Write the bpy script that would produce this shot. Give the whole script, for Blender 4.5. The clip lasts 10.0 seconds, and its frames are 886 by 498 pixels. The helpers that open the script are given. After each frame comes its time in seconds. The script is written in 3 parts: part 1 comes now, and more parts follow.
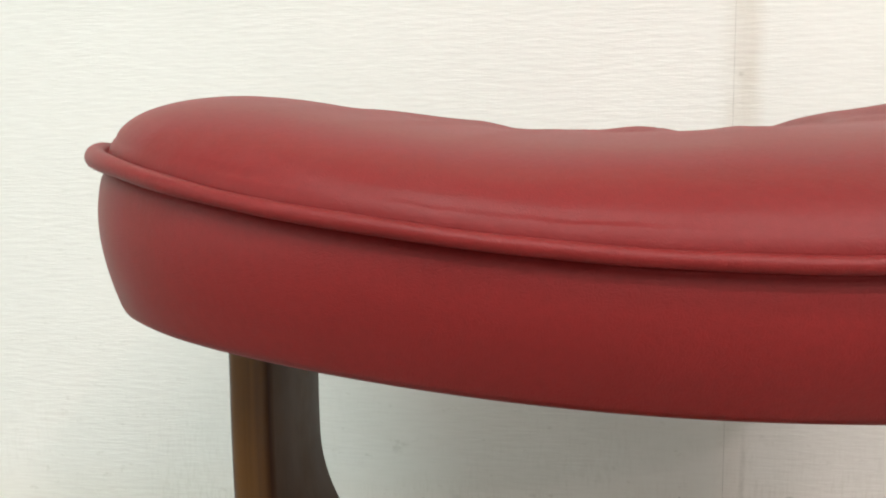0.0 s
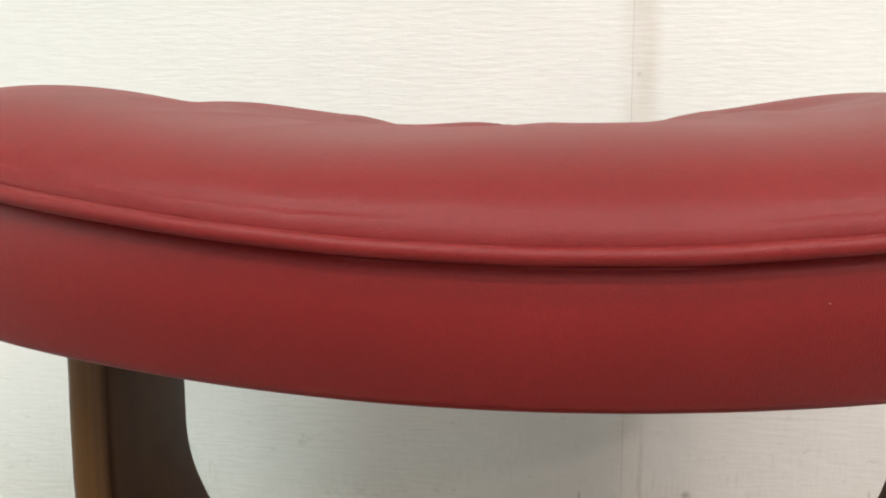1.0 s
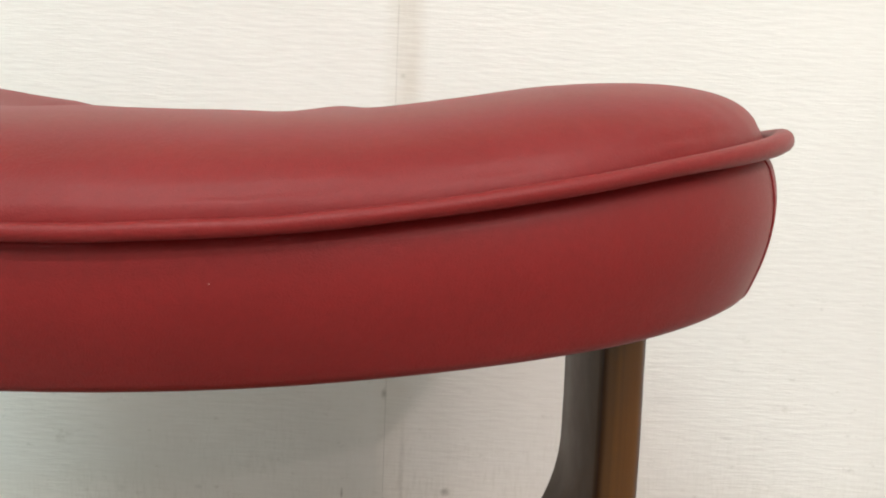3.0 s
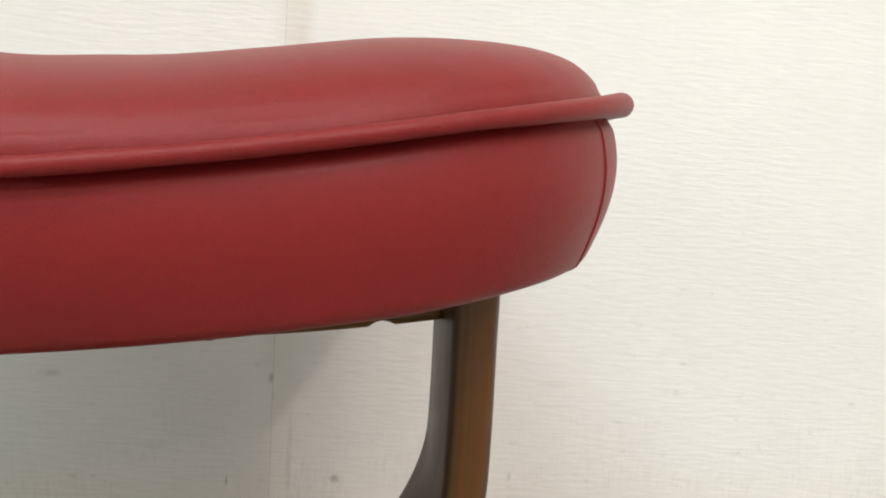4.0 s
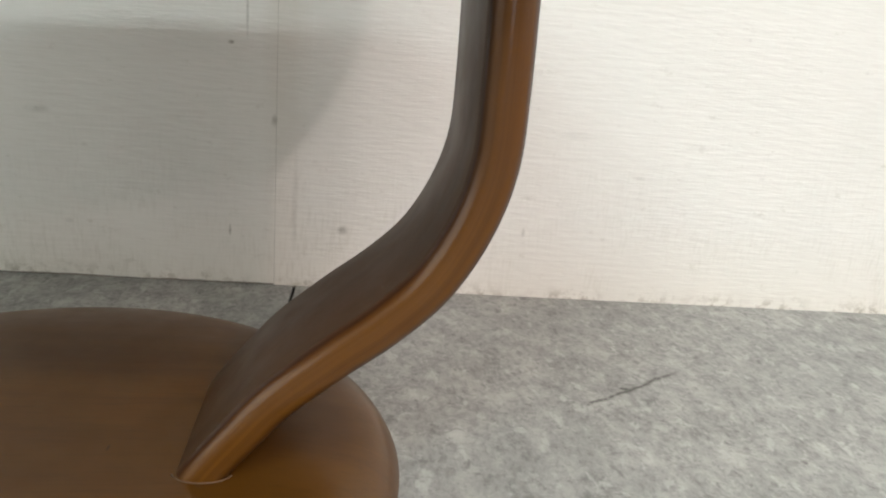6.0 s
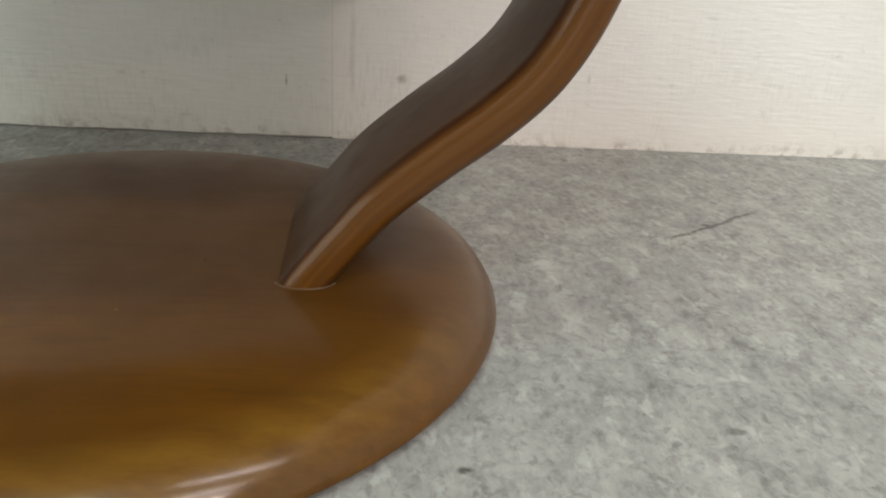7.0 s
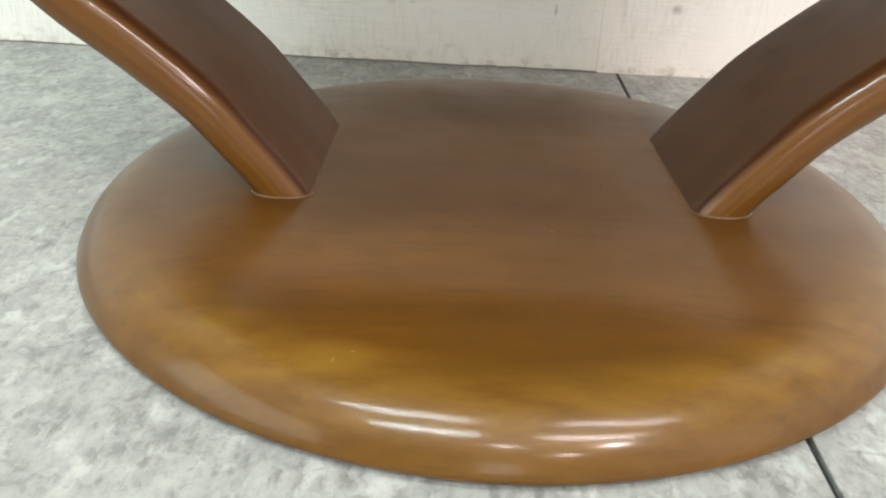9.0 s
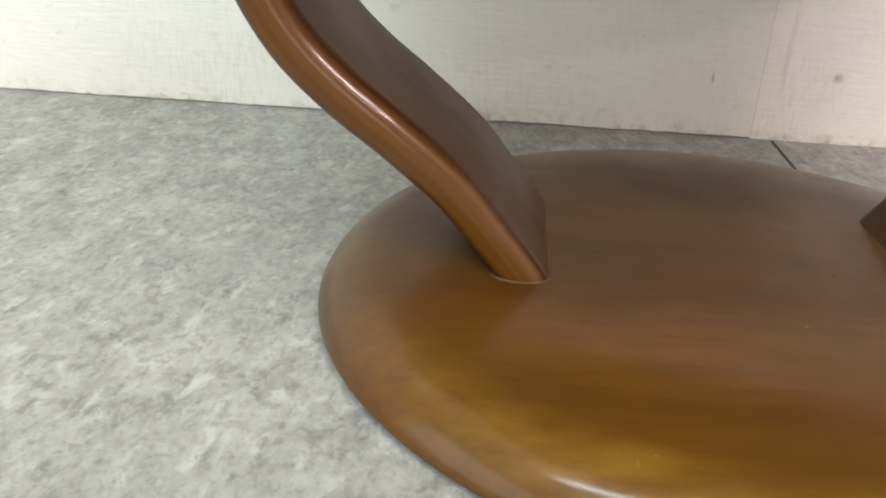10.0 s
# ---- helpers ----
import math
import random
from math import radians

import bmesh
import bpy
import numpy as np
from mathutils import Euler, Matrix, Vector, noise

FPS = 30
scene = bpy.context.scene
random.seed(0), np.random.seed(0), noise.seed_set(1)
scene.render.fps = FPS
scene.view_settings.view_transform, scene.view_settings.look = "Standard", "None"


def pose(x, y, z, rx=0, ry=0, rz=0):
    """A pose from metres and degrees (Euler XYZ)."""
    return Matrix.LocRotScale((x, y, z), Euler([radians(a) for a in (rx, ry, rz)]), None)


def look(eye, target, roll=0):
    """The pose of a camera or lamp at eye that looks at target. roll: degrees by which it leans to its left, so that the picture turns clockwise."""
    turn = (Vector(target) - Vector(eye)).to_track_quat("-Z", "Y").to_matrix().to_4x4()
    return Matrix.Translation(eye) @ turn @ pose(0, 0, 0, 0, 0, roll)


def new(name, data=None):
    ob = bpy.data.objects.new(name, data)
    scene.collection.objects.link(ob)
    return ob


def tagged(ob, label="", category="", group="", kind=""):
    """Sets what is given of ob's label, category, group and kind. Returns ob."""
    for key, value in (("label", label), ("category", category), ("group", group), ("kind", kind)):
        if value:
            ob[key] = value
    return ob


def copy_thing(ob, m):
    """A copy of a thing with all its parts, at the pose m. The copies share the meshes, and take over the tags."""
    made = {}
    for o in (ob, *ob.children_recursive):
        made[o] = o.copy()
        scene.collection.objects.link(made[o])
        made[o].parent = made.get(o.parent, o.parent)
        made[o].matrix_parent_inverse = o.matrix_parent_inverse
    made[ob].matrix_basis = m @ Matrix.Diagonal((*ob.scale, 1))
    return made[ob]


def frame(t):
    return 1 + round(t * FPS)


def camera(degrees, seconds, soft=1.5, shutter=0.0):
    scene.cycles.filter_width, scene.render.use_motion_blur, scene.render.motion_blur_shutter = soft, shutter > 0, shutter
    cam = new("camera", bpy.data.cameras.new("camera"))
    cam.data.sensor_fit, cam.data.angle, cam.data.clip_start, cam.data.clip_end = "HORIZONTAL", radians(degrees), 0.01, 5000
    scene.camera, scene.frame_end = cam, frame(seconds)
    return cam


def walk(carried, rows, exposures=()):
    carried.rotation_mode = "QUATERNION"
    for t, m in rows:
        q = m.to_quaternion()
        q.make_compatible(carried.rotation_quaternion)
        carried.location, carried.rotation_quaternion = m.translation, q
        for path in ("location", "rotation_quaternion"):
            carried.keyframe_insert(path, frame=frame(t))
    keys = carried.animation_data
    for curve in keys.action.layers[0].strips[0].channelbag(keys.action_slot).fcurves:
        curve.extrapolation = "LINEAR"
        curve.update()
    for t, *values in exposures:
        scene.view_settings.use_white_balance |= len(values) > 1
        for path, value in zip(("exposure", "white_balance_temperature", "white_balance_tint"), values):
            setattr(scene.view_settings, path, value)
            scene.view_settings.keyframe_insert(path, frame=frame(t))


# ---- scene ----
cam = camera(58.9, 10.0, 2.0)
PATH = [
    (0, (-0.08188, -0.38555, 0.34198), (-0.2773, 1.5912, 0.1091), -0.832),
    (0.5, (-0.04970, -0.38513, 0.34035), (-0.2230, 1.5934, 0.1050), -0.452),
    (1, (-0.01767, -0.38358, 0.33971), (-0.1605, 1.5970, 0.1012), -0.010),
    (1.5, (0.01355, -0.38472, 0.33900), (-0.0840, 1.5982, 0.0973), 0.453),
    (2, (0.04217, -0.38663, 0.33750), (0.0017, 1.5982, 0.0951), 1.122),
    (2.5, (0.07529, -0.38636, 0.33927), (0.0854, 1.6000, 0.1059), 1.715),
    (3, (0.11339, -0.38408, 0.33681), (0.1711, 1.6025, 0.1128), 2.397),
    (3.2, (0.12700, -0.38451, 0.33535), (0.2115, 1.6016, 0.1330), 2.500),
    (4.3, (0.15745, -0.36546, 0.31913), (0.3959, 1.6014, 0.0458), 3.863),
    (4.5, (0.15814, -0.36403, 0.31038), (0.4031, 1.5975, 0.0063), 3.911),
    (5, (0.15850, -0.36108, 0.28915), (0.4109, 1.5834, -0.1048), 4.347),
    (5.5, (0.15557, -0.35266, 0.26269), (0.4069, 1.5697, -0.2286), 4.946),
    (5.7, (0.15405, -0.34850, 0.25220), (0.4000, 1.5652, -0.2830), 4.900),
    (6.8, (0.11890, -0.34805, 0.19194), (0.3458, 1.4795, -0.5883), 4.291),
    (7, (0.11243, -0.34685, 0.18396), (0.3226, 1.4649, -0.6366), 3.723),
    (7.5, (0.08959, -0.34919, 0.16808), (0.2669, 1.4327, -0.7227), 3.558),
    (8, (0.06027, -0.34525, 0.16472), (0.1908, 1.4217, -0.7631), 3.342),
    (8.5, (0.01945, -0.33966, 0.16482), (0.0828, 1.4261, -0.7722), 2.819),
    (9, (-0.02136, -0.33580, 0.16302), (-0.0297, 1.4275, -0.7807), 2.537),
    (9.5, (-0.06261, -0.33320, 0.16699), (-0.1371, 1.4381, -0.7587), 2.445),
    (10, (-0.09967, -0.33515, 0.18122), (-0.2398, 1.4593, -0.6908), 2.084),
]
walk(cam, [(t, look(eye, target, roll)) for t, eye, target, roll in PATH],
     [(0, -0.06, 6450, 13), (1.5, -0.05, 6480, 14), (3, -0.09, 6480, 14), (4.5, -0.02, 6350, 12), (5.5, 0.12, 6300, 12), (7, -0.12, 6400, 12), (8, 0.22, 6500, 12),
      (8.5, 0.48, 6450, 12), (9, 0.76, 6250, 11), (9.5, 0.78, 6250, 12), (10, 0.44, 6450, 15)])

# ---- light ----
world = bpy.data.worlds.new("world")
scene.world = world
world.use_nodes = True
world.node_tree.nodes["Background"].inputs["Color"].default_value = (0.75, 0.85, 1.0, 1)
world.node_tree.nodes["Background"].inputs["Strength"].default_value = 0.05

CEIL = 2.45
WARM, NEUTRAL, COOL = (1.0, 0.83, 0.785), (1.0, 0.95, 0.90), (0.80, 1.0, 0.975)
# fixtures: x, y of the middle, colour of the tubes, watts of each tube
FIXTURES = [(-0.70, -1.17, COOL, 8.8), (1.25, -1.17, NEUTRAL, 7.4),
            (-0.70, -2.10, COOL, 16.5), (1.25, -2.10, NEUTRAL, 14.0)]
# round lamps in the ceiling: x, y, colour, watts, radius
DOWNLIGHTS = [(1.90, -3.00, WARM, 47.0, 0.11), (1.60, -4.60, WARM, 28.0, 0.11), (0.30, -3.20, NEUTRAL, 12.0, 0.12)]
# watts of the added fill on the left and of the door
SIDE_FILL, DOOR_DAYLIGHT = 47.0, 18.0


# ---- materials ----
def nodes_of(name):
    m = bpy.data.materials.new(name)
    m.use_nodes = True
    t = m.node_tree
    return m, t, t.nodes["Principled BSDF"]


def add(t, kind, **values):
    n = t.nodes.new(kind)
    for k, v in values.items():
        if k in n.inputs:
            n.inputs[k].default_value = v
        else:
            setattr(n, k, v)
    return n


def math_node(t, op, a, b=None, c=None, clamp=False):
    n = t.nodes.new("ShaderNodeMath")
    n.operation, n.use_clamp = op, clamp
    for i, v in enumerate((a, b, c)):
        if v is None:
            continue
        if isinstance(v, (int, float)):
            n.inputs[i].default_value = v
        else:
            t.links.new(v, n.inputs[i])
    return n.outputs[0]


def mapped(t, source, scale, shift=(0, 0, 0)):
    n = t.nodes.new("ShaderNodeMapping")
    n.inputs["Scale"].default_value = scale
    n.inputs["Location"].default_value = shift
    t.links.new(source, n.inputs["Vector"])
    return n.outputs[0]


def noise_tex(t, vec, scale, detail=4.0, rough=0.55, distortion=0.0):
    n = add(t, "ShaderNodeTexNoise")
    n.inputs["Scale"].default_value = scale
    n.inputs["Detail"].default_value = detail
    n.inputs["Roughness"].default_value = rough
    n.inputs["Distortion"].default_value = distortion
    t.links.new(vec, n.inputs["Vector"])
    return n.outputs["Fac"]


def ramp(t, fac, stops):
    n = t.nodes.new("ShaderNodeValToRGB")
    e = n.color_ramp.elements
    while len(e) < len(stops):
        e.new(0.5)
    for el, (p, c) in zip(e, stops):
        el.position = p
        el.color = (*c, 1) if len(c) == 3 else c
    t.links.new(fac, n.inputs["Fac"])
    return n.outputs["Color"]


def grey_ramp(t, fac, lo, hi, a=0.0, b=1.0):
    n = t.nodes.new("ShaderNodeMapRange")
    n.clamp = True
    for k, v in (("From Min", lo), ("From Max", hi), ("To Min", a), ("To Max", b)):
        n.inputs[k].default_value = v
    t.links.new(fac, n.inputs["Value"])
    return n.outputs["Result"]


def mix(t, fac, a, b, mode="MIX"):
    n = t.nodes.new("ShaderNodeMix")
    n.data_type, n.blend_type = "RGBA", mode
    for sock, v in ((n.inputs["Factor"], fac), (n.inputs["A"], a), (n.inputs["B"], b)):
        if isinstance(v, (int, float)):
            sock.default_value = v
        elif isinstance(v, tuple):
            sock.default_value = (*v, 1)
        else:
            t.links.new(v, sock)
    return n.outputs["Result"]


def bump(t, height, strength, distance, normal=None):
    n = t.nodes.new("ShaderNodeBump")
    n.inputs["Strength"].default_value = strength
    n.inputs["Distance"].default_value = distance
    t.links.new(height, n.inputs["Height"])
    if normal is not None:
        t.links.new(normal, n.inputs["Normal"])
    return n.outputs["Normal"]


def spot(t, vec, place, size, soft=0.6):
    """1 inside an uneven blot round place, 0 outside; size in metres for x, y, z."""
    moved = mapped(t, vec, tuple(1 / s for s in size), tuple(-p / s for p, s in zip(place, size)))
    n = t.nodes.new("ShaderNodeVectorMath")
    n.operation = "LENGTH"
    t.links.new(moved, n.inputs[0])
    return grey_ramp(t, n.outputs["Value"], 1.0, 1.0 - soft, 0.0, 1.0)


def leather_material():
    m, t, p = nodes_of("red_leather")
    co = t.nodes.new("ShaderNodeTexCoord").outputs["Object"]
    big = noise_tex(t, co, 16, 3)
    fine = noise_tex(t, co, 420, 3)
    base = ramp(t, big, [(0.3, (0.180, 0.0066, 0.0062)), (0.7, (0.210, 0.0087, 0.0081))])
    t.links.new(mix(t, grey_ramp(t, fine, 0.35, 0.7, 0.0, 0.25), base, (0.134, 0.0062, 0.0050)), p.inputs["Base Color"])
    v = t.nodes.new("ShaderNodeTexVoronoi")
    v.feature = "DISTANCE_TO_EDGE"
    v.inputs["Scale"].default_value = 780
    warp = t.nodes.new("ShaderNodeMix")
    warp.data_type = "VECTOR"
    warp.inputs["Factor"].default_value = 0.012
    wn = add(t, "ShaderNodeTexNoise")
    wn.inputs["Scale"].default_value = 150
    t.links.new(co, wn.inputs["Vector"])
    t.links.new(co, warp.inputs["A"])
    t.links.new(wn.outputs["Color"], warp.inputs["B"])
    t.links.new(warp.outputs["Result"], v.inputs["Vector"])
    cells = grey_ramp(t, v.outputs["Distance"], 0.0, 0.22)
    n1 = bump(t, cells, 0.26, 0.00030)
    n2 = bump(t, noise_tex(t, co, 60, 3), 0.07, 0.002, n1)
    t.links.new(n2, p.inputs["Normal"])
    t.links.new(grey_ramp(t, big, 0.3, 0.7, 0.51, 0.59), p.inputs["Roughness"])
    p.inputs["Specular IOR Level"].default_value = 0.16
    p.inputs["Coat Weight"].default_value = 0.60
    p.inputs["Coat IOR"].default_value = 1.36
    p.inputs["Coat Roughness"].default_value = 0.47
    return m


def wood_material(name, along, dark=1.0, by_uv=False, tint=(1.0, 1.0, 1.0)):
    """Lacquered brown wood. along: how the grain is squeezed on each axis."""
    m, t, p = nodes_of(name)
    tc = t.nodes.new("ShaderNodeTexCoord")
    co = tc.outputs["UV"] if by_uv else tc.outputs["Object"]
    sq = mapped(t, co, along)
    bands = noise_tex(t, sq, 5.0, 6, 0.6, 0.6)
    pores = noise_tex(t, mapped(t, co, tuple(a * 5 for a in along)), 14.0, 4, 0.6)
    clouds = noise_tex(t, tc.outputs["Object"], 13.0, 3)
    a = tuple(v * dark * w for v, w in zip((0.100, 0.044, 0.0068), tint))
    b = tuple(v * dark * w for v, w in zip((0.170, 0.080, 0.0112), tint))
    c = tuple(v * dark * w for v, w in zip((0.132, 0.060, 0.009), tint))
    col = ramp(t, bands, [(0.28, a), (0.5, c), (0.74, b)])
    col = mix(t, grey_ramp(t, pores, 0.52, 0.74, 0.0, 0.36), col, tuple(x * 0.45 for x in a))
    col = mix(t, grey_ramp(t, clouds, 0.35, 0.65, 0.0, 0.5), col, tuple(x * 0.68 for x in c))
    t.links.new(col, p.inputs["Base Color"])
    p.inputs["Specular IOR Level"].default_value = 0.12
    t.links.new(grey_ramp(t, noise_tex(t, tc.outputs["Object"], 26.0, 4), 0.35, 0.7, 0.38, 0.5), p.inputs["Roughness"])
    p.inputs["Coat Weight"].default_value = 0.5
    p.inputs["Coat IOR"].default_value = 1.42
    p.inputs["Coat Roughness"].default_value = 0.10
    t.links.new(bump(t, pores, 0.05, 0.0006), p.inputs["Normal"])
    return m, t, p, col, tc


def apron_material():
    """The board under the seat: duller wood, worn pale at its ends, with a few dents."""
    m, t, p, col, tc = wood_material("worn_wood", (0.6, 8.0, 8.0), 0.92, tint=(1.0, 0.97, 1.5))
    co = tc.outputs["Object"]
    scuff = noise_tex(t, mapped(t, co, (30, 60, 60)), 2.0, 5, 0.65)
    col = mix(t, grey_ramp(t, scuff, 0.5, 0.75, 0.0, 0.16), col, (0.30, 0.22, 0.11))
    for x, z, sx, sz in ((0.1546, 0.2605, 0.0009, 0.0017), (0.1568, 0.2580, 0.0010, 0.0008), (0.1800, 0.2670, 0.0008, 0.0013), (-0.12, 0.252, 0.0008, 0.001)):
        col = mix(t, spot(t, co, (x, -0.002, z), (sx, 0.01, sz)), col, (0.055, 0.032, 0.016))
    t.links.new(col, p.inputs["Base Color"])
    p.inputs["Coat Weight"].default_value = 0.70
    p.inputs["Coat IOR"].default_value = 1.5
    p.inputs["Coat Tint"].default_value = (1.0, 0.95, 0.78, 1)
    p.inputs["Coat Roughness"].default_value = 0.14
    return m


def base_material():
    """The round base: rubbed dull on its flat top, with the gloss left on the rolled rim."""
    m, t, p, col, tc = wood_material("base_wood", (0.5, 7.0, 7.0), 0.51, tint=(1.20, 0.98, 0.46))
    mottle = noise_tex(t, mapped(t, tc.outputs["Object"], (0.8, 1.2, 1.0)), 30.0, 4, 0.6)
    col = mix(t, grey_ramp(t, mottle, 0.42, 0.70, 0.0, 0.35), col, (0.075, 0.033, 0.005))
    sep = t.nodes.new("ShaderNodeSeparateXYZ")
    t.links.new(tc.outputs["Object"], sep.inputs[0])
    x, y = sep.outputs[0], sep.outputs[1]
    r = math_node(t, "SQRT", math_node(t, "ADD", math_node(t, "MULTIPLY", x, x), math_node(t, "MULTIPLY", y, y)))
    co = tc.outputs["Object"]
    # lacquer worn thin to the yellow wood where the top rolls into the rim, with the golden glow of the lit front
    # painted in
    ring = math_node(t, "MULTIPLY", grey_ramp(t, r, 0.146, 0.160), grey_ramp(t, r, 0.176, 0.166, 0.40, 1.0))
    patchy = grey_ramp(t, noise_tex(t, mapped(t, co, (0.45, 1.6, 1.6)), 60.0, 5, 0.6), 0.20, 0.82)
    worn_glow = math_node(t, "MULTIPLY", math_node(t, "MULTIPLY", ring, patchy), grey_ramp(t, y, -0.050, -0.135, 0.08, 0.48))
    col = mix(t, worn_glow, col, (0.265, 0.140, 0.018))
    for px, py, sx, sy, k, shade in ((-0.0500, -0.1465, 0.0150, 0.0080, 0.12, (0.25, 0.145, 0.018)), (-0.0465, -0.1445, 0.0009, 0.0005, 0.25, (0.34, 0.23, 0.09)), (-0.0520, -0.1475, 0.0007, 0.0016, 0.18, (0.34, 0.23, 0.07)),
                                     (-0.0110, -0.1764, 0.0016, 0.0004, 0.7, (0.50, 0.40, 0.22)), (0.0455, -0.0245, 0.0008, 0.0035, 0.8, (0.03, 0.012, 0.003)), (-0.030, 0.010, 0.0022, 0.0010, 0.6, (0.04, 0.018, 0.004)),
                                     (0.012, 0.158, 0.004, 0.0015, 0.6, (0.035, 0.018, 0.005)), (0.020, -0.070, 0.0010, 0.0005, 0.4, (0.30, 0.22, 0.10))):
        col = mix(t, math_node(t, "MULTIPLY", spot(t, co, (px, py, 0.02), (sx, sy, 1.0), 0.6), k), col, shade)
    t.links.new(col, p.inputs["Base Color"])
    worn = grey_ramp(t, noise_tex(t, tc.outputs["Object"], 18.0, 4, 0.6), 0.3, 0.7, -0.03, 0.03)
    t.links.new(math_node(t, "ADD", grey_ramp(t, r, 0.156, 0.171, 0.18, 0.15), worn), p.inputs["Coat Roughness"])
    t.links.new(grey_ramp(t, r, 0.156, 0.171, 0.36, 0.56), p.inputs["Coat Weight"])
    return m


def leg_material():
    """Bent plywood: dark veneer on the broad faces, paler glued layers showing on the rounded edges."""
    m, t, p, col, tc = wood_material("leg_wood", (0.8, 16.0, 3.0), dark=0.46, by_uv=True, tint=(1.06, 0.80, 0.75))
    layers = noise_tex(t, mapped(t, tc.outputs["UV"], (2.0, 330.0, 1.0)), 1.0, 3, 0.6, 0.2)
    edge_col = ramp(t, layers, [(0.28, (0.083, 0.0305, 0.0034)), (0.5, (0.103, 0.0390, 0.0043)), (0.75, (0.122, 0.0485, 0.0056))])
    sep = t.nodes.new("ShaderNodeSeparateXYZ")
    t.links.new(tc.outputs["Object"], sep.inputs[0])
    y = math_node(t, "ADD", sep.outputs[1], 0.0016)
    edge = grey_ramp(t, math_node(t, "ABSOLUTE", y), 0.0415, 0.0468)
    # dark stain line where the veneer ends
    col = mix(t, grey_ramp(t, edge, 0.0, 0.45), col, (0.038, 0.0120, 0.0045))
    col = mix(t, grey_ramp(t, edge, 0.45, 1.0), col, edge_col)
    t.links.new(col, p.inputs["Base Color"])
    t.links.new(grey_ramp(t, edge, 0.0, 1.0, 0.20, 0.66), p.inputs["Coat Weight"])
    p.inputs["Coat Roughness"].default_value = 0.15
    return m


def wallpaper_material():
    m, t, p = nodes_of("wallpaper")
    co = t.nodes.new("ShaderNodeTexCoord").outputs["Object"]
    strands = noise_tex(t, mapped(t, co, (19, 10, 150)), 2.2, 3, 0.5, 0.0)
    strands2 = noise_tex(t, mapped(t, co, (80, 80, 420)), 2.0, 2, 0.5, 0.1)
    warp = noise_tex(t, mapped(t, co, (300, 60, 22)), 2.0, 2, 0.5)
    big = noise_tex(t, co, 6.0, 3)
    grime = noise_tex(t, mapped(t, co, (1, 1, 1)), 95.0, 4, 0.7)
    hatch = noise_tex(t, mapped(t, co, (420, 60, 70)), 1.0, 3, 0.6)
    sep = t.nodes.new("ShaderNodeSeparateXYZ")
    t.links.new(co, sep.inputs[0])
    x, z = sep.outputs["X"], sep.outputs["Z"]
    col = mix(t, grey_ramp(t, big, 0.35, 0.7), (0.79, 0.765, 0.72), (0.76, 0.738, 0.695))
    col = mix(t, grey_ramp(t, strands, 0.35, 0.62, 0.10, 0.0), col, (0.58, 0.55, 0.48))
    # scuffs and mop dirt that gather towards the skirting
    low = grey_ramp(t, z, 0.20, 0.0, 0.0, 1.0)
    foot = grey_ramp(t, z, 0.017, 0.0, 0.0, 1.0)
    f1 = math_node(t, "MULTIPLY", math_node(t, "POWER", low, 2.0), math_node(t, "MULTIPLY", grey_ramp(t, hatch, 0.46, 0.70, 0.0, 0.34), grey_ramp(t, noise_tex(t, co, 13.0, 3), 0.40, 0.62)))
    col = mix(t, f1, col, (0.40, 0.37, 0.29))
    f2 = math_node(t, "MULTIPLY", math_node(t, "MULTIPLY", foot, foot), math_node(t, "MULTIPLY", grey_ramp(t, grime, 0.47, 0.60, 0.0, 0.85), grey_ramp(t, noise_tex(t, co, 22.0, 3), 0.36, 0.58)))
    col = mix(t, f2, col, (0.17, 0.13, 0.085))
    f3 = math_node(t, "MULTIPLY", grey_ramp(t, z, 0.45, 0.05, 0.0, 1.0), grey_ramp(t, noise_tex(t, mapped(t, co, (1, 1, 1.8)), 60.0, 4, 0.65), 0.63, 0.72, 0.0, 0.24))
    col = mix(t, f3, col, (0.36, 0.33, 0.26))
    col = mix(t, grey_ramp(t, z, 0.075, 0.0, 0.0, 0.30), col, (0.70, 0.62, 0.50))
    # single stains, and last a tall faint dark streak right of the seam
    wob = noise_tex(t, co, 190.0, 3)
    for px, pz, sx, sz, k in ((0.143, 0.0505, 0.0055, 0.0050, 0.5), (0.087, 0.136, 0.003, 0.006, 0.5), (0.053, 0.046, 0.0014, 0.006, 0.6), (-0.0715, 0.0465, 0.004, 0.003, 0.2), (-0.139, 0.042, 0.005, 0.004, 0.15),
                              (0.054, 0.193, 0.003, 0.002, 0.75), (0.327, 0.140, 0.018, 0.004, 0.12), (0.426, 0.138, 0.010, 0.003, 0.14), (0.455, 0.225, 0.002, 0.002, 0.25), (0.488, 0.115, 0.004, 0.002, 0.15),
                              (0.383, 0.109, 0.007, 0.002, 0.16), (-0.09, 0.133, 0.012, 0.004, 0.25), (0.094, 0.404, 0.003, 0.003, 0.30), (0.292, 0.057, 0.002, 0.005, 0.35), (0.0660, 0.214, 0.0014, 0.020, 0.40), (0.104, 0.070, 0.003, 0.05, 0.22)):
        f = math_node(t, "MULTIPLY", spot(t, co, (px, 0.27, pz), (sx, 1.0, sz), 0.7), grey_ramp(t, wob, 0.3, 0.6, k * 0.35, k))
        col = mix(t, f, col, (0.17, 0.15, 0.11))
    # brown shade of glue along the seam
    dx = math_node(t, "ABSOLUTE", math_node(t, "SUBTRACT", x, 0.095))
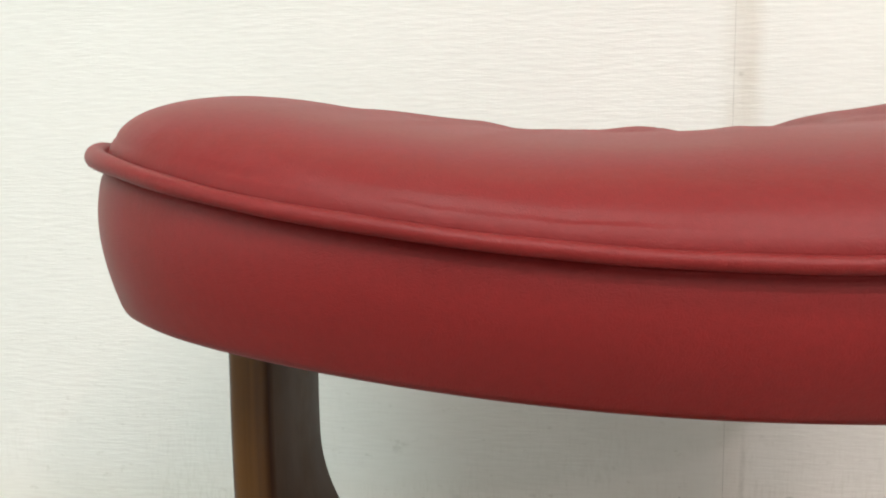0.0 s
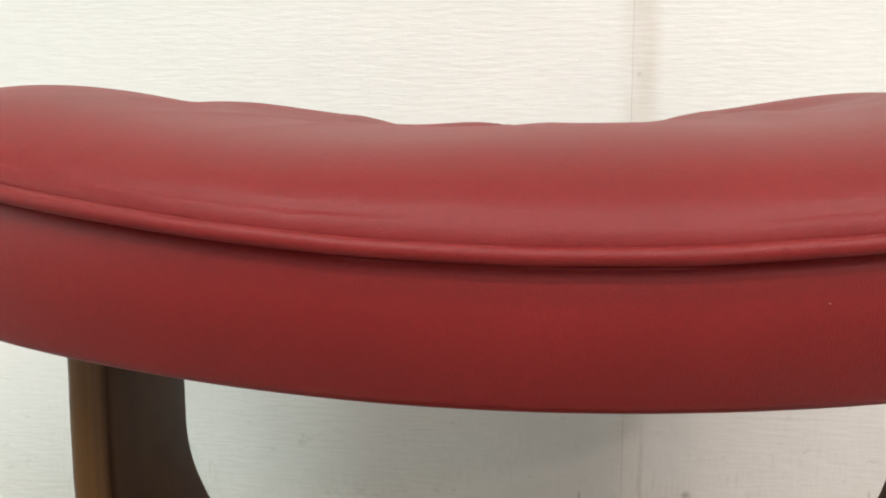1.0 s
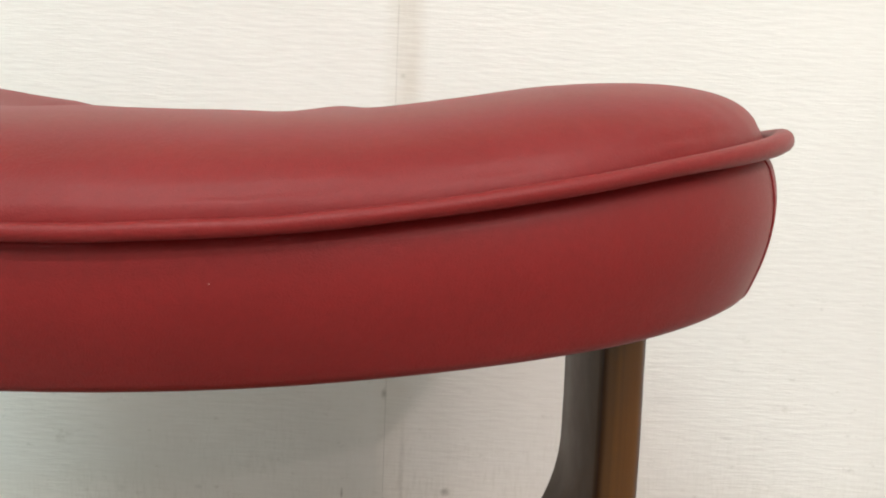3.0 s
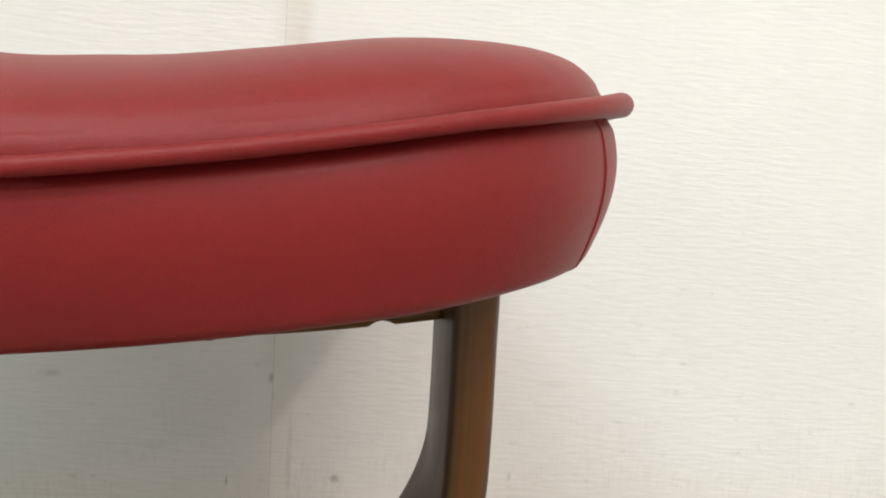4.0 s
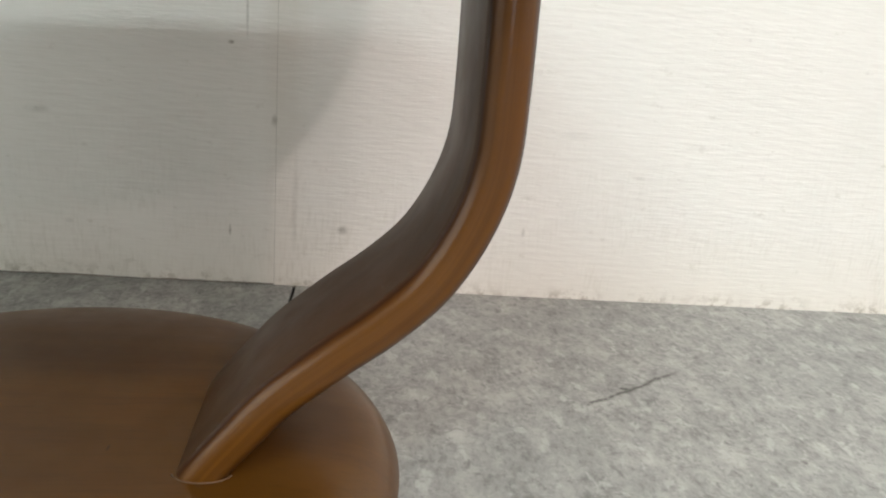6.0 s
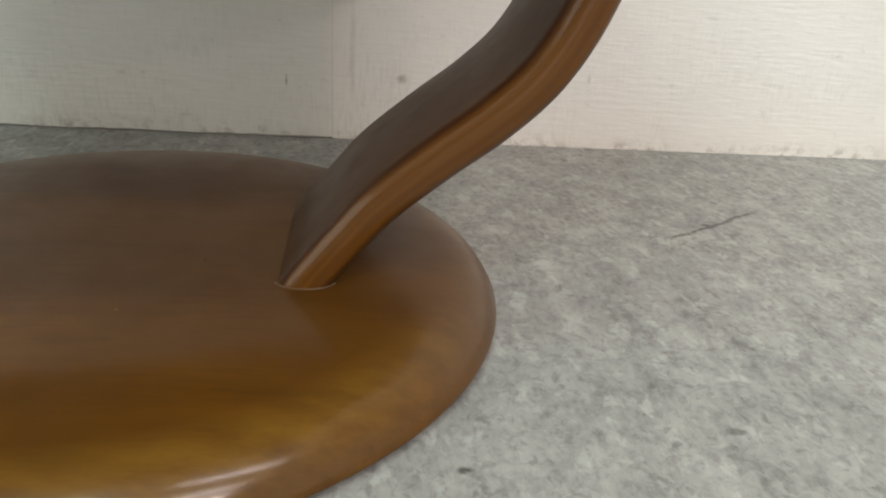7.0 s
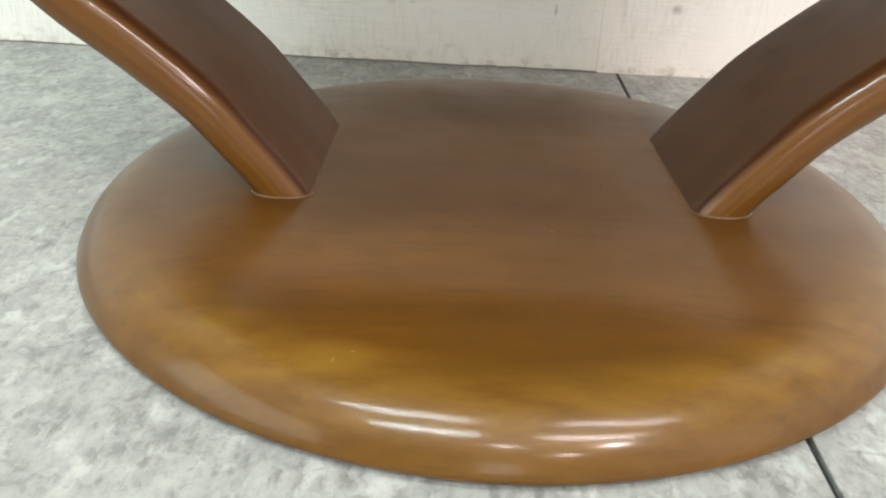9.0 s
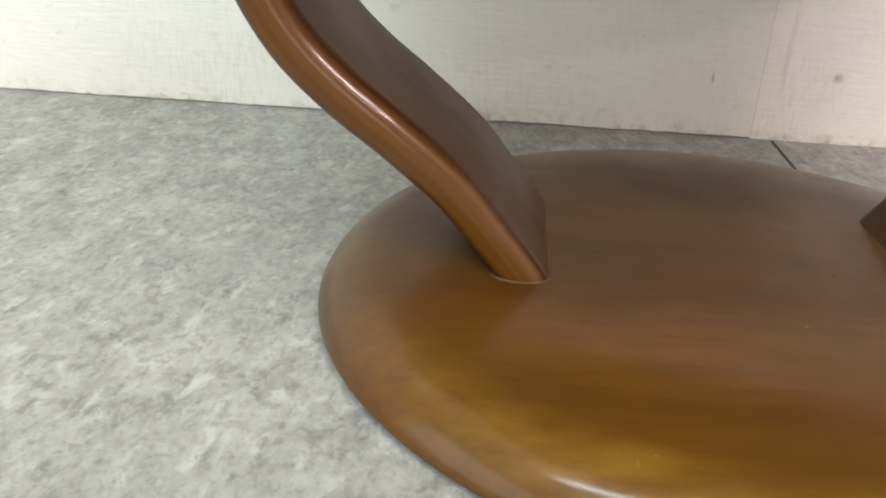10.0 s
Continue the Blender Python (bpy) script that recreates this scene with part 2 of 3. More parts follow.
    seam = math_node(t, "MULTIPLY", grey_ramp(t, dx, 0.020, 0.006, 0.0, 1.0), grey_ramp(t, noise_tex(t, mapped(t, co, (40, 10, 12)), 1.0, 4), 0.3, 0.7, 0.16, 0.46))
    col = mix(t, math_node(t, "MULTIPLY", seam, grey_ramp(t, z, 0.12, 0.30, 0.35, 1.0)), col, (0.52, 0.44, 0.34))
    t.links.new(col, p.inputs["Base Color"])
    p.inputs["Roughness"].default_value = 0.85
    p.inputs["Specular IOR Level"].default_value = 0.25
    h = math_node(t, "ADD", math_node(t, "MULTIPLY", strands, 1.0), math_node(t, "ADD", math_node(t, "MULTIPLY", strands2, 0.22), math_node(t, "MULTIPLY", warp, 0.08)))
    t.links.new(bump(t, h, 0.37, 0.0012), p.inputs["Normal"])
    return m


def tile_material():
    m, t, p = nodes_of("stone_tile")
    tc = t.nodes.new("ShaderNodeTexCoord")
    geo = t.nodes.new("ShaderNodeNewGeometry")
    pos = geo.outputs["Position"]
    rnd = t.nodes.new("ShaderNodeObjectInfo").outputs["Random"]
    off = t.nodes.new("ShaderNodeCombineXYZ")
    t.links.new(math_node(t, "MULTIPLY", rnd, 7.0), off.inputs[0])
    t.links.new(math_node(t, "MULTIPLY", rnd, 3.0), off.inputs[1])
    sh = t.nodes.new("ShaderNodeVectorMath")
    t.links.new(tc.outputs["Object"], sh.inputs[0])
    t.links.new(off.outputs[0], sh.inputs[1])
    co = sh.outputs[0]
    blot = noise_tex(t, mapped(t, co, (1.0, 0.62, 1)), 44.0, 8, 0.72, 0.15)
    fine = noise_tex(t, mapped(t, co, (1.0, 0.6, 1)), 240.0, 6, 0.7, 0.2)
    big = noise_tex(t, co, 7.0, 3)
    veins = noise_tex(t, mapped(t, co, (0.8, 1.1, 1)), 92.0, 3, 0.55, 1.2)
    chip = t.nodes.new("ShaderNodeTexVoronoi")
    chip.inputs["Scale"].default_value = 210
    chip.inputs["Randomness"].default_value = 1.0
    wv = t.nodes.new("ShaderNodeMix")
    wv.data_type = "VECTOR"
    wv.inputs["Factor"].default_value = 0.02
    wn = add(t, "ShaderNodeTexNoise")
    wn.inputs["Scale"].default_value = 90
    t.links.new(co, wn.inputs["Vector"])
    t.links.new(co, wv.inputs["A"])
    t.links.new(wn.outputs["Color"], wv.inputs["B"])
    t.links.new(wv.outputs["Result"], chip.inputs["Vector"])
    chips = t.nodes.new("ShaderNodeSeparateColor")
    t.links.new(chip.outputs["Color"], chips.inputs[0])
    col = ramp(t, blot, [(0.30, (0.15, 0.146, 0.142)), (0.45, (0.265, 0.26, 0.25)), (0.55, (0.33, 0.325, 0.31)), (0.70, (0.45, 0.44, 0.415))])
    col = mix(t, grey_ramp(t, fine, 0.45, 0.70, 0.0, 0.5), col, (0.46, 0.45, 0.43))
    col = mix(t, grey_ramp(t, fine, 0.46, 0.32, 0.0, 0.5), col, (0.12, 0.116, 0.112))
    col = mix(t, grey_ramp(t, chips.outputs[0], 0.70, 0.98, 0.0, 0.22), col, (0.52, 0.51, 0.49))
    col = mix(t, grey_ramp(t, chips.outputs[1], 0.86, 0.97, 0.0, 0.30), col, (0.11, 0.107, 0.10))
    flakes = noise_tex(t, mapped(t, co, (1.0, 0.55, 1), (3.0, 1.0, 0)), 85.0, 5, 0.62, 0.3)
    col = mix(t, grey_ramp(t, flakes, 0.56, 0.65, 0.0, 0.50), col, (0.56, 0.555, 0.535))
    specks = noise_tex(t, mapped(t, co, (1.0, 0.55, 1), (9.0, 4.0, 0)), 130.0, 4, 0.6, 0.2)
    col = mix(t, grey_ramp(t, specks, 0.60, 0.69, 0.0, 0.55), col, (0.10, 0.097, 0.092))
    col = mix(t, grey_ramp(t, veins, 0.60, 0.68, 0.0, 0.35), col, (0.13, 0.125, 0.12))
    col = mix(t, grey_ramp(t, big, 0.4, 0.7, 0.0, 0.25), col, (0.25, 0.255, 0.255))
    # marks on the floor
    wob = noise_tex(t, pos, 260.0, 3)
    sepw = t.nodes.new("ShaderNodeSeparateXYZ")
    t.links.new(pos, sepw.inputs[0])
    for px, py, sx, sy, k in ((0.1505, -0.1295, 0.0038, 0.0026, 0.9), (0.259, -0.109, 0.006, 0.003, 0.5), (0.255, -0.051, 0.005, 0.002, 0.5), (0.27, 0.232, 0.004, 0.006, 0.5), (0.221, 0.004, 0.003, 0.002, 0.4), (0.334, 0.1035, 0.005, 0.0025, 0.85)):
        f = math_node(t, "MULTIPLY", spot(t, pos, (px, py, 0), (sx, sy, 1.0), 0.6), grey_ramp(t, wob, 0.3, 0.55, k * 0.3, k))
        col = mix(t, f, col, (0.035, 0.033, 0.03))
    for (ax, ay), (bx, by), w, k in (((0.300, 0.079), (0.388, 0.134), 0.0026, 1.0), ((0.162, -0.160), (0.200, -0.177), 0.0016, 0.6), ((0.10, -0.151), (0.30, -0.157), 0.0008, 0.35)):
        ln = math.hypot(bx - ax, by - ay)
        ux, uy = (bx - ax) / ln, (by - ay) / ln
        rx, ry = math_node(t, "SUBTRACT", sepw.outputs[0], ax), math_node(t, "SUBTRACT", sepw.outputs[1], ay)
        s = math_node(t, "ADD", math_node(t, "MULTIPLY", rx, ux), math_node(t, "MULTIPLY", ry, uy))
        d = math_node(t, "ADD", math_node(t, "MULTIPLY", rx, -uy), math_node(t, "MULTIPLY", ry, ux))
        d = math_node(t, "ADD", d, grey_ramp(t, noise_tex(t, pos, 45.0, 2), 0.0, 1.0, -0.004, 0.004))
        on = math_node(t, "MULTIPLY", grey_ramp(t, s, 0.0, 0.008), grey_ramp(t, s, ln, ln - 0.02))
        f = math_node(t, "MULTIPLY", math_node(t, "MULTIPLY", on, grey_ramp(t, math_node(t, "ABSOLUTE", d), w, 0.0)), grey_ramp(t, wob, 0.35, 0.5, 0.25 * k, k))
        col = mix(t, f, col, (0.06, 0.055, 0.05))
    col = mix(t, 1.0, col, (0.885, 0.875, 0.845), "MULTIPLY")
    t.links.new(col, p.inputs["Base Color"])
    t.links.new(grey_ramp(t, big, 0.3, 0.7, 0.42, 0.58), p.inputs["Roughness"])
    p.inputs["Specular IOR Level"].default_value = 0.4
    t.links.new(bump(t, math_node(t, "ADD", blot, math_node(t, "MULTIPLY", fine, 0.6)), 0.16, 0.0012), p.inputs["Normal"])
    return m


def plain_material(name, color, rough=0.7, vary=0.12, scale=12.0, relief=0.0):
    m, t, p = nodes_of(name)
    co = t.nodes.new("ShaderNodeTexCoord").outputs["Object"]
    n = noise_tex(t, co, scale, 5)
    t.links.new(mix(t, n, tuple(c * (1 - vary) for c in color), tuple(min(1, c * (1 + vary)) for c in color)), p.inputs["Base Color"])
    p.inputs["Roughness"].default_value = rough
    if relief:
        t.links.new(bump(t, noise_tex(t, co, scale * 8, 3), 0.4, relief), p.inputs["Normal"])
    return m


def tube_material(name, color, strength):
    m, t, p = nodes_of(name)
    p.inputs["Base Color"].default_value = (0.9, 0.9, 0.9, 1)
    p.inputs["Emission Color"].default_value = (*color, 1)
    p.inputs["Emission Strength"].default_value = strength
    return m


def glass_material():
    m, t, p = nodes_of("clear_glass")
    p.inputs["Transmission Weight"].default_value = 1.0
    p.inputs["Roughness"].default_value = 0.02
    p.inputs["IOR"].default_value = 1.45
    return m


LEATHER = leather_material()
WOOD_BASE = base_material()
WOOD_LEG = leg_material()
WOOD_APRON = apron_material()
WALLPAPER = wallpaper_material()
TILE = tile_material()
GROUT = plain_material("dark_joint", (0.035, 0.033, 0.030), 0.9)
PLASTER = plain_material("plaster", (0.30, 0.27, 0.23), 0.9, 0.3, 60)
DIM_PAINT = plain_material("beige_paint", (0.42, 0.39, 0.35), 0.8, 0.06, 3, 0.0004)
PAINT = plain_material("white_paint", (0.78, 0.78, 0.76), 0.8, 0.04, 3, 0.0004)
FABRIC = plain_material("black_fabric", (0.024, 0.017, 0.014), 0.95, 0.3, 300, 0.0004)
GLASS = glass_material()
GLUE = plain_material("dried_glue", (0.10, 0.052, 0.022), 0.4, 0.2, 200)
LINT = plain_material("lint", (0.34, 0.20, 0.16), 0.9)
ENAMEL = plain_material("white_enamel", (0.8, 0.8, 0.8), 0.4, 0.03, 5)


# ---- mesh helpers ----
def link_mesh(name, bm, material, parent=None, label="", smooth=True):
    me = bpy.data.meshes.new(name)
    bmesh.ops.recalc_face_normals(bm, faces=bm.faces)
    if smooth:
        for fc in bm.faces:
            fc.smooth = True
    bm.to_mesh(me)
    bm.free()
    me.materials.append(material)
    ob = new(name, me)
    if parent is not None:
        ob.parent = parent
    if label:
        tagged(ob, label)
    return ob


def part(name, bm, material, parent, label="", smooth=True):
    return link_mesh(name, bm, material, parent, label, smooth)


def box_bm(lo, hi, bevel=0.0):
    bm = bmesh.new()
    bmesh.ops.create_cube(bm, size=1)
    for v in bm.verts:
        v.co = [lo[i] if v.co[i] < 0 else hi[i] for i in range(3)]
    if bevel:
        bmesh.ops.bevel(bm, geom=bm.edges[:], offset=bevel, segments=2, affect="EDGES", profile=0.5)
    return bm


def grid_bm(rows, closed_u=True, closed_v=False, cap=()):
    """A sheet of quads over rows of points; closed_u joins each row's ends, closed_v the last row to the first."""
    bm = bmesh.new()
    vs = [[bm.verts.new(p) for p in row] for row in rows]
    n, k = len(vs), len(vs[0])
    for i in range(n if closed_v else n - 1):
        for j in range(k if closed_u else k - 1):
            bm.faces.new((vs[i][j], vs[i][(j + 1) % k], vs[(i + 1) % n][(j + 1) % k], vs[(i + 1) % n][j]))
    for i in cap:
        bm.faces.new(vs[i])
    return bm


def oval_at(a, b, n, phi):
    """The point of a rounded-rectangle outline in the direction phi from its middle, and the outward normal there."""
    c, s = math.cos(phi), math.sin(phi)
    r = (abs(c / a) ** n + abs(s / b) ** n) ** (-1 / n)
    x, y = r * c, r * s
    nx = math.copysign(abs(x / a) ** (n - 1) / a, c)
    ny = math.copysign(abs(y / b) ** (n - 1) / b, s)
    ln = math.hypot(nx, ny)
    return x, y, nx / ln, ny / ln


def even_oval(a, b, n, count):
    """The outline in even steps along its length."""
    fine = [oval_at(a, b, n, 2 * math.pi * i / 6000) for i in range(6000)]
    steps = [0.0]
    for p, q in zip(fine, fine[1:] + fine[:1]):
        steps.append(steps[-1] + math.hypot(q[0] - p[0], q[1] - p[1]))
    out, j = [], 0
    for i in range(count):
        want = steps[-1] * i / count
        while steps[j + 1] < want:
            j += 1
        out.append(fine[j])
    return out


# ---- the room ----
WALL_Y = 0.2715
SEAM_X = 0.0885
DOOR = (-0.25, 0.95, 2.05)
FILL_WINDOW = (-4.40, -0.60, 0.25, 2.10)


def room():
    wall = link_mesh("wall_north", box_bm((-3.6, WALL_Y + 0.0012, -0.02), (3.6, WALL_Y + 0.15, CEIL)), PLASTER, smooth=False)
    tagged(wall, "plastered wall behind the footstool, papered in off-white", "wall", kind="structure")
    wall.rotation_euler = (0, 0, radians(-1.5))
    wall.location = Vector((0.1, WALL_Y, 0.0)) - Matrix.Rotation(radians(-1.5), 3, "Z") @ Vector((0.1, WALL_Y, 0.0))
    # two lengths of paper that meet at the seam; their lower edges are cut unevenly just above the floor
    for x0, x1, gap, seed in ((SEAM_X - 0.92, SEAM_X - 0.0001, 0.0014, 1), (SEAM_X + 0.0001, SEAM_X + 0.92, -0.0012, 2), (-3.6, SEAM_X - 0.9205, 0.001, 3), (SEAM_X + 0.9205, 3.6, 0.001, 4)):
        bm = bmesh.new()
        n = 220 if seed < 3 else 20
        top, low, back = [], [], []
        for i in range(n + 1):
            x = x0 + (x1 - x0) * i / n
            z = gap + 0.0009 * noise.noise((x * 90, seed, 0)) + 0.0008 * noise.noise((x * 21, seed, 3))
            y = WALL_Y + 0.0004 * noise.noise((x * 3, 1.0, 7))
            low.append(bm.verts.new((x, y, max(0.0002, z))))
            top.append(bm.verts.new((x, y, CEIL - 0.001)))
            back.append(bm.verts.new((x, WALL_Y + 0.0011, max(0.0002, z))))
        for i in range(n):
            bm.faces.new((low[i], low[i + 1], top[i + 1], top[i]))
            bm.faces.new((back[i], back[i + 1], low[i + 1], low[i]))
        part("wallpaper_strip", bm, WALLPAPER, wall, "off-white wallpaper with a horizontal ribbed texture", smooth=False)
    # south wall is out of view; its dim paint holds down light from the front
    south = new("wall_south")
    tagged(south, "unseen plain beige wall with a wide glazed doorway, dim to cut front fill", "wall", kind="structure")
    for lo, hi in (((-3.6, -7.0, -0.02), (DOOR[0], -6.6, CEIL)), ((DOOR[1], -7.0, -0.02), (3.6, -6.6, CEIL)), ((DOOR[0], -7.0, DOOR[2]), (DOOR[1], -6.6, CEIL))):
        part("wall_panel", box_bm(lo, hi), DIM_PAINT, south, smooth=False)
    door = new("door_1")
    tagged(door, "closed glazed door with a white frame letting in daylight", "door", kind="structure")
    x0, x1, z1 = DOOR
    for lo, hi in (((x0, -6.72, 0.0), (x0 + 0.06, -6.66, z1)), ((x1 - 0.06, -6.72, 0.0), (x1, -6.66, z1)), ((x0 + 0.06, -6.72, z1 - 0.06), (x1 - 0.06, -6.66, z1)), ((x0 + 0.06, -6.72, 0.0), (x1 - 0.06, -6.66, 0.10))):
        part("frame", box_bm(lo, hi, 0.004), ENAMEL, door, smooth=False)
    pane = part("pane", box_bm((x0 + 0.06, -6.694, 0.10), (x1 - 0.06, -6.686, z1 - 0.06)), GLASS, door, smooth=False)
    pane.visible_shadow = False
    daylight = bpy.data.lights.new("daylight", "AREA")
    daylight.shape, daylight.size, daylight.size_y = "RECTANGLE", x1 - x0 - 0.14, z1 - 0.2
    daylight.energy, daylight.color = DOOR_DAYLIGHT, (1.0, 0.99, 0.95)
    sky = new("daylight", daylight)
    sky.matrix_world = look(((x0 + x1) / 2, -6.64, z1 / 2 + 0.03), ((x0 + x1) / 2, 0.0, z1 / 2 + 0.03))
    # unseen west wall with an added window; its lamp fills the shadow under the seat
    y0, y1, z0, z1 = FILL_WINDOW
    west = new("wall_west")
    tagged(west, "unseen plain white painted wall holding the added fill window", "wall", kind="structure")
    for lo, hi in (((-3.75, -7.0, -0.02), (-3.4, y0, CEIL)), ((-3.75, y1, -0.02), (-3.4, WALL_Y + 0.15, CEIL)), ((-3.75, y0, -0.02), (-3.4, y1, z0)), ((-3.75, y0, z1), (-3.4, y1, CEIL))):
        part("wall_panel", box_bm(lo, hi), PAINT, west, smooth=False)
    win = new("window_1")
    tagged(win, "added wide white framed window that carries a fill light", "window", kind="structure")
    for lo, hi in (((-3.50, y0, z0), (-3.44, y0 + 0.05, z1)), ((-3.50, y1 - 0.05, z0), (-3.44, y1, z1)), ((-3.50, y0 + 0.05, z0), (-3.44, y1 - 0.05, z0 + 0.05)), ((-3.50, y0 + 0.05, z1 - 0.05), (-3.44, y1 - 0.05, z1))):
        part("frame", box_bm(lo, hi, 0.004), ENAMEL, win, smooth=False)
    pane = part("pane", box_bm((-3.474, y0 + 0.05, z0 + 0.05), (-3.466, y1 - 0.05, z1 - 0.05)), GLASS, win, smooth=False)
    pane.visible_shadow = False
    side = bpy.data.lights.new("side_fill", "AREA")
    side.shape, side.size, side.size_y = "RECTANGLE", y1 - y0 - 0.12, z1 - z0 - 0.12
    side.energy, side.color = SIDE_FILL, (0.91, 1.0, 0.92)
    ob = new("side_fill", side)
    ob.matrix_world = look((-3.42, (y0 + y1) / 2, (z0 + z1) / 2), (0.0, (y0 + y1) / 2, (z0 + z1) / 2))
    # east wall is out of view too, white so that it bounces fill
    tagged(link_mesh("wall_east", box_bm((3.6, -7.0, -0.02), (3.75, WALL_Y + 0.15, CEIL)), PAINT, smooth=False), "unseen plain white wall, pale to add fill from the right", "wall", kind="structure")
    tagged(link_mesh("ceiling", box_bm((-3.75, -7.0, CEIL), (3.75, WALL_Y + 0.15, CEIL + 0.1)), PAINT, smooth=False), "plain white painted ceiling", "ceiling", kind="structure")


def fixture_things():
    first = {}
    for x, y, color, watts in FIXTURES:
        if color not in first:
            lamp = new("ceiling_light")
            tagged(lamp, "white twin-tube fluorescent light on the ceiling", "ceiling light", group="ceiling lights")
            part("housing", box_bm((-0.62, -0.075, -0.03), (0.62, 0.075, 0.0), 0.006), ENAMEL, lamp, smooth=False)
            glow = tube_material("tube_glow", color, 14.0)
            for dy in (-0.045, 0.045):
                bm = bmesh.new()
                bmesh.ops.create_cone(bm, cap_ends=True, segments=12, radius1=0.013, radius2=0.013, depth=1.16, matrix=Matrix.Translation((0, dy, -0.048)) @ Matrix.Rotation(math.pi / 2, 4, "Y"))
                part("tube", bm, glow, lamp, "lit fluorescent tube")
            lamp.location = (x, y, CEIL - 0.001)
            first[color] = lamp
        else:
            copy_thing(first[color], Matrix.Translation((x, y, CEIL - 0.001)))
        for dy in (-0.045, 0.045):
            data = bpy.data.lights.new("tube_light", "AREA")
            data.shape, data.size, data.size_y = "RECTANGLE", 1.16, 0.026
            data.energy, data.color = watts, color
            ob = new("tube_light", data)
            ob.location = (x, y + dy, CEIL - 0.068)


def downlight_things():
    for x, y, color, watts, size in DOWNLIGHTS:
        lamp = new("downlight")
        tagged(lamp, "round white downlight set in the ceiling", "ceiling light", group="ceiling downlights")
        lamp.location = (x, y, CEIL - 0.001)
        prof = ((0.0, 0.0), (0.045, 0.0), (0.047, -0.006), (0.041, -0.012), (0.015, -0.014), (0.003, -0.010), (0.0, -0.004))
        rows = [[((size + r) * math.cos(2 * math.pi * j / 48), (size + r) * math.sin(2 * math.pi * j / 48), z) for j in range(48)] for r, z in prof]
        part("rim", grid_bm(rows, True, True), ENAMEL, lamp)
        bm = bmesh.new()
        bmesh.ops.create_cone(bm, cap_ends=True, segments=48, radius1=size + 0.001, radius2=size + 0.001, depth=0.004, matrix=Matrix.Translation((0, 0, -0.004)))
        part("diffuser", bm, tube_material("disc_glow", color, 8.0), lamp, "lit frosted diffuser", smooth=False)
        data = bpy.data.lights.new("round_light", "AREA")
        data.shape, data.size, data.energy, data.color = "DISK", size * 2, watts, color
        ob = new("round_light", data)
        ob.location = (x, y, CEIL - 0.018)


# ---- the footstool ----
PIPE_A, PIPE_B, PIPE_N, PIPE_R = 0.2525, 0.1960, 2.95, 0.0048


def pipe_z(x):
    u = x / 0.27
    return 0.3178 + 0.0460 * u * u - 0.0105 * u ** 6 - (0.0055 * u ** 4 if x < 0 else 0.0)


def low_z(x):
    u = x / 0.27
    k = min(1.0, max(0.0, (x - 0.165) / 0.06))
    return 0.2690 + 0.0020 * k * k * (3 - 2 * k) + 0.0440 * u * u - 0.0285 * u ** 4 + (-0.0030 * u ** 4 if x < 0 else 0.0060 * u ** 10)


def cushion(stool):
    count, rings = 360, 84
    edge = even_oval(PIPE_A - 0.0022, PIPE_B - 0.0022, PIPE_N, count)
    rows = []
    for k in range(rings):
        q = k / (rings - 1)
        s = math.sin(q * math.pi / 2) if q < 1 else 1.0
        s = max(s, 0.004)
        g = (1 - s ** 4.6) ** 0.50
        row = []
        for i, (ex, ey, nx, ny) in enumerate(edge):
            end = min(1.0, max(0.0, (abs(ex) - 0.12) / 0.11))
            end = end * end * (3 - 2 * end)
            tuck = 0.0010 * end * s ** 40
            x, y = ex * s - tuck * nx, ey * s - tuck * ny
            z = pipe_z(x) + 0.0010 - 0.0020 * (1 - end) * s ** 10 - 0.0042 * end * s ** 40 + (0.0332 + 0.0030 * math.exp(-((abs(x) - 0.185) / 0.06) ** 2)) * g
            z -= 0.0026 * g * math.exp(-((x + 0.12) / 0.10) ** 2) + 0.0023 * g * math.exp(-((abs(x) - 0.10) / 0.065) ** 2)
            # the far half stands a little higher towards both ends
            far = min(1.0, max(0.0, (y - 0.03) / 0.10)) * min(1.0, max(0.0, (abs(x) - 0.035) / 0.07))
            z += 0.0130 * g * far * far * (3 - 2 * far)
            # shallow folds across the middle of the seat
            mid = 1.6 * math.exp(-(y / 0.085) ** 2) * math.exp(-(x / 0.15) ** 4)
            for fx, amp, wide, lean in ((0.085, 0.0030, 0.011, 0.05), (0.053, 0.0013, 0.010, 0.10), (0.019, 0.0014, 0.010, 0.20), (-0.018, 0.0023, 0.006, 0.55), (-0.045, 0.0023, 0.006, 0.65), (-0.080, 0.0022, 0.007, 0.65), (0.120, 0.0010, 0.009, -0.30)):
                z += amp * mid * math.exp(-((x - fx - lean * y) / wide) ** 2)
            z += 0.0016 * noise.noise((x * 16, y * 16, 1.7)) * (1 - s ** 6)
            # puckers beside the welt
            near = math.exp(-((1 - s) / 0.05) ** 2)
            z += 0.0006 * near * noise.noise((ex * 120, ey * 120, s * 14))
            # a wandering crease a little above the welt
            wander = 0.0120 + 0.0045 * noise.noise((ex * 14, ey * 14, 6.1))
            z -= 0.0011 * max(0.0, 0.55 + noise.noise((ex * 28, ey * 28, 2.2))) * math.exp(-((1 - s - wander) / 0.0032) ** 2)
            row.append((x, y, z))
        rows.append(row)
    bm = grid_bm(rows, True, False)
    bm.faces.new([v for v in bm.verts[:count]])
    return part("cushion", bm, LEATHER, stool, "padded red leather seat top with shallow folds")


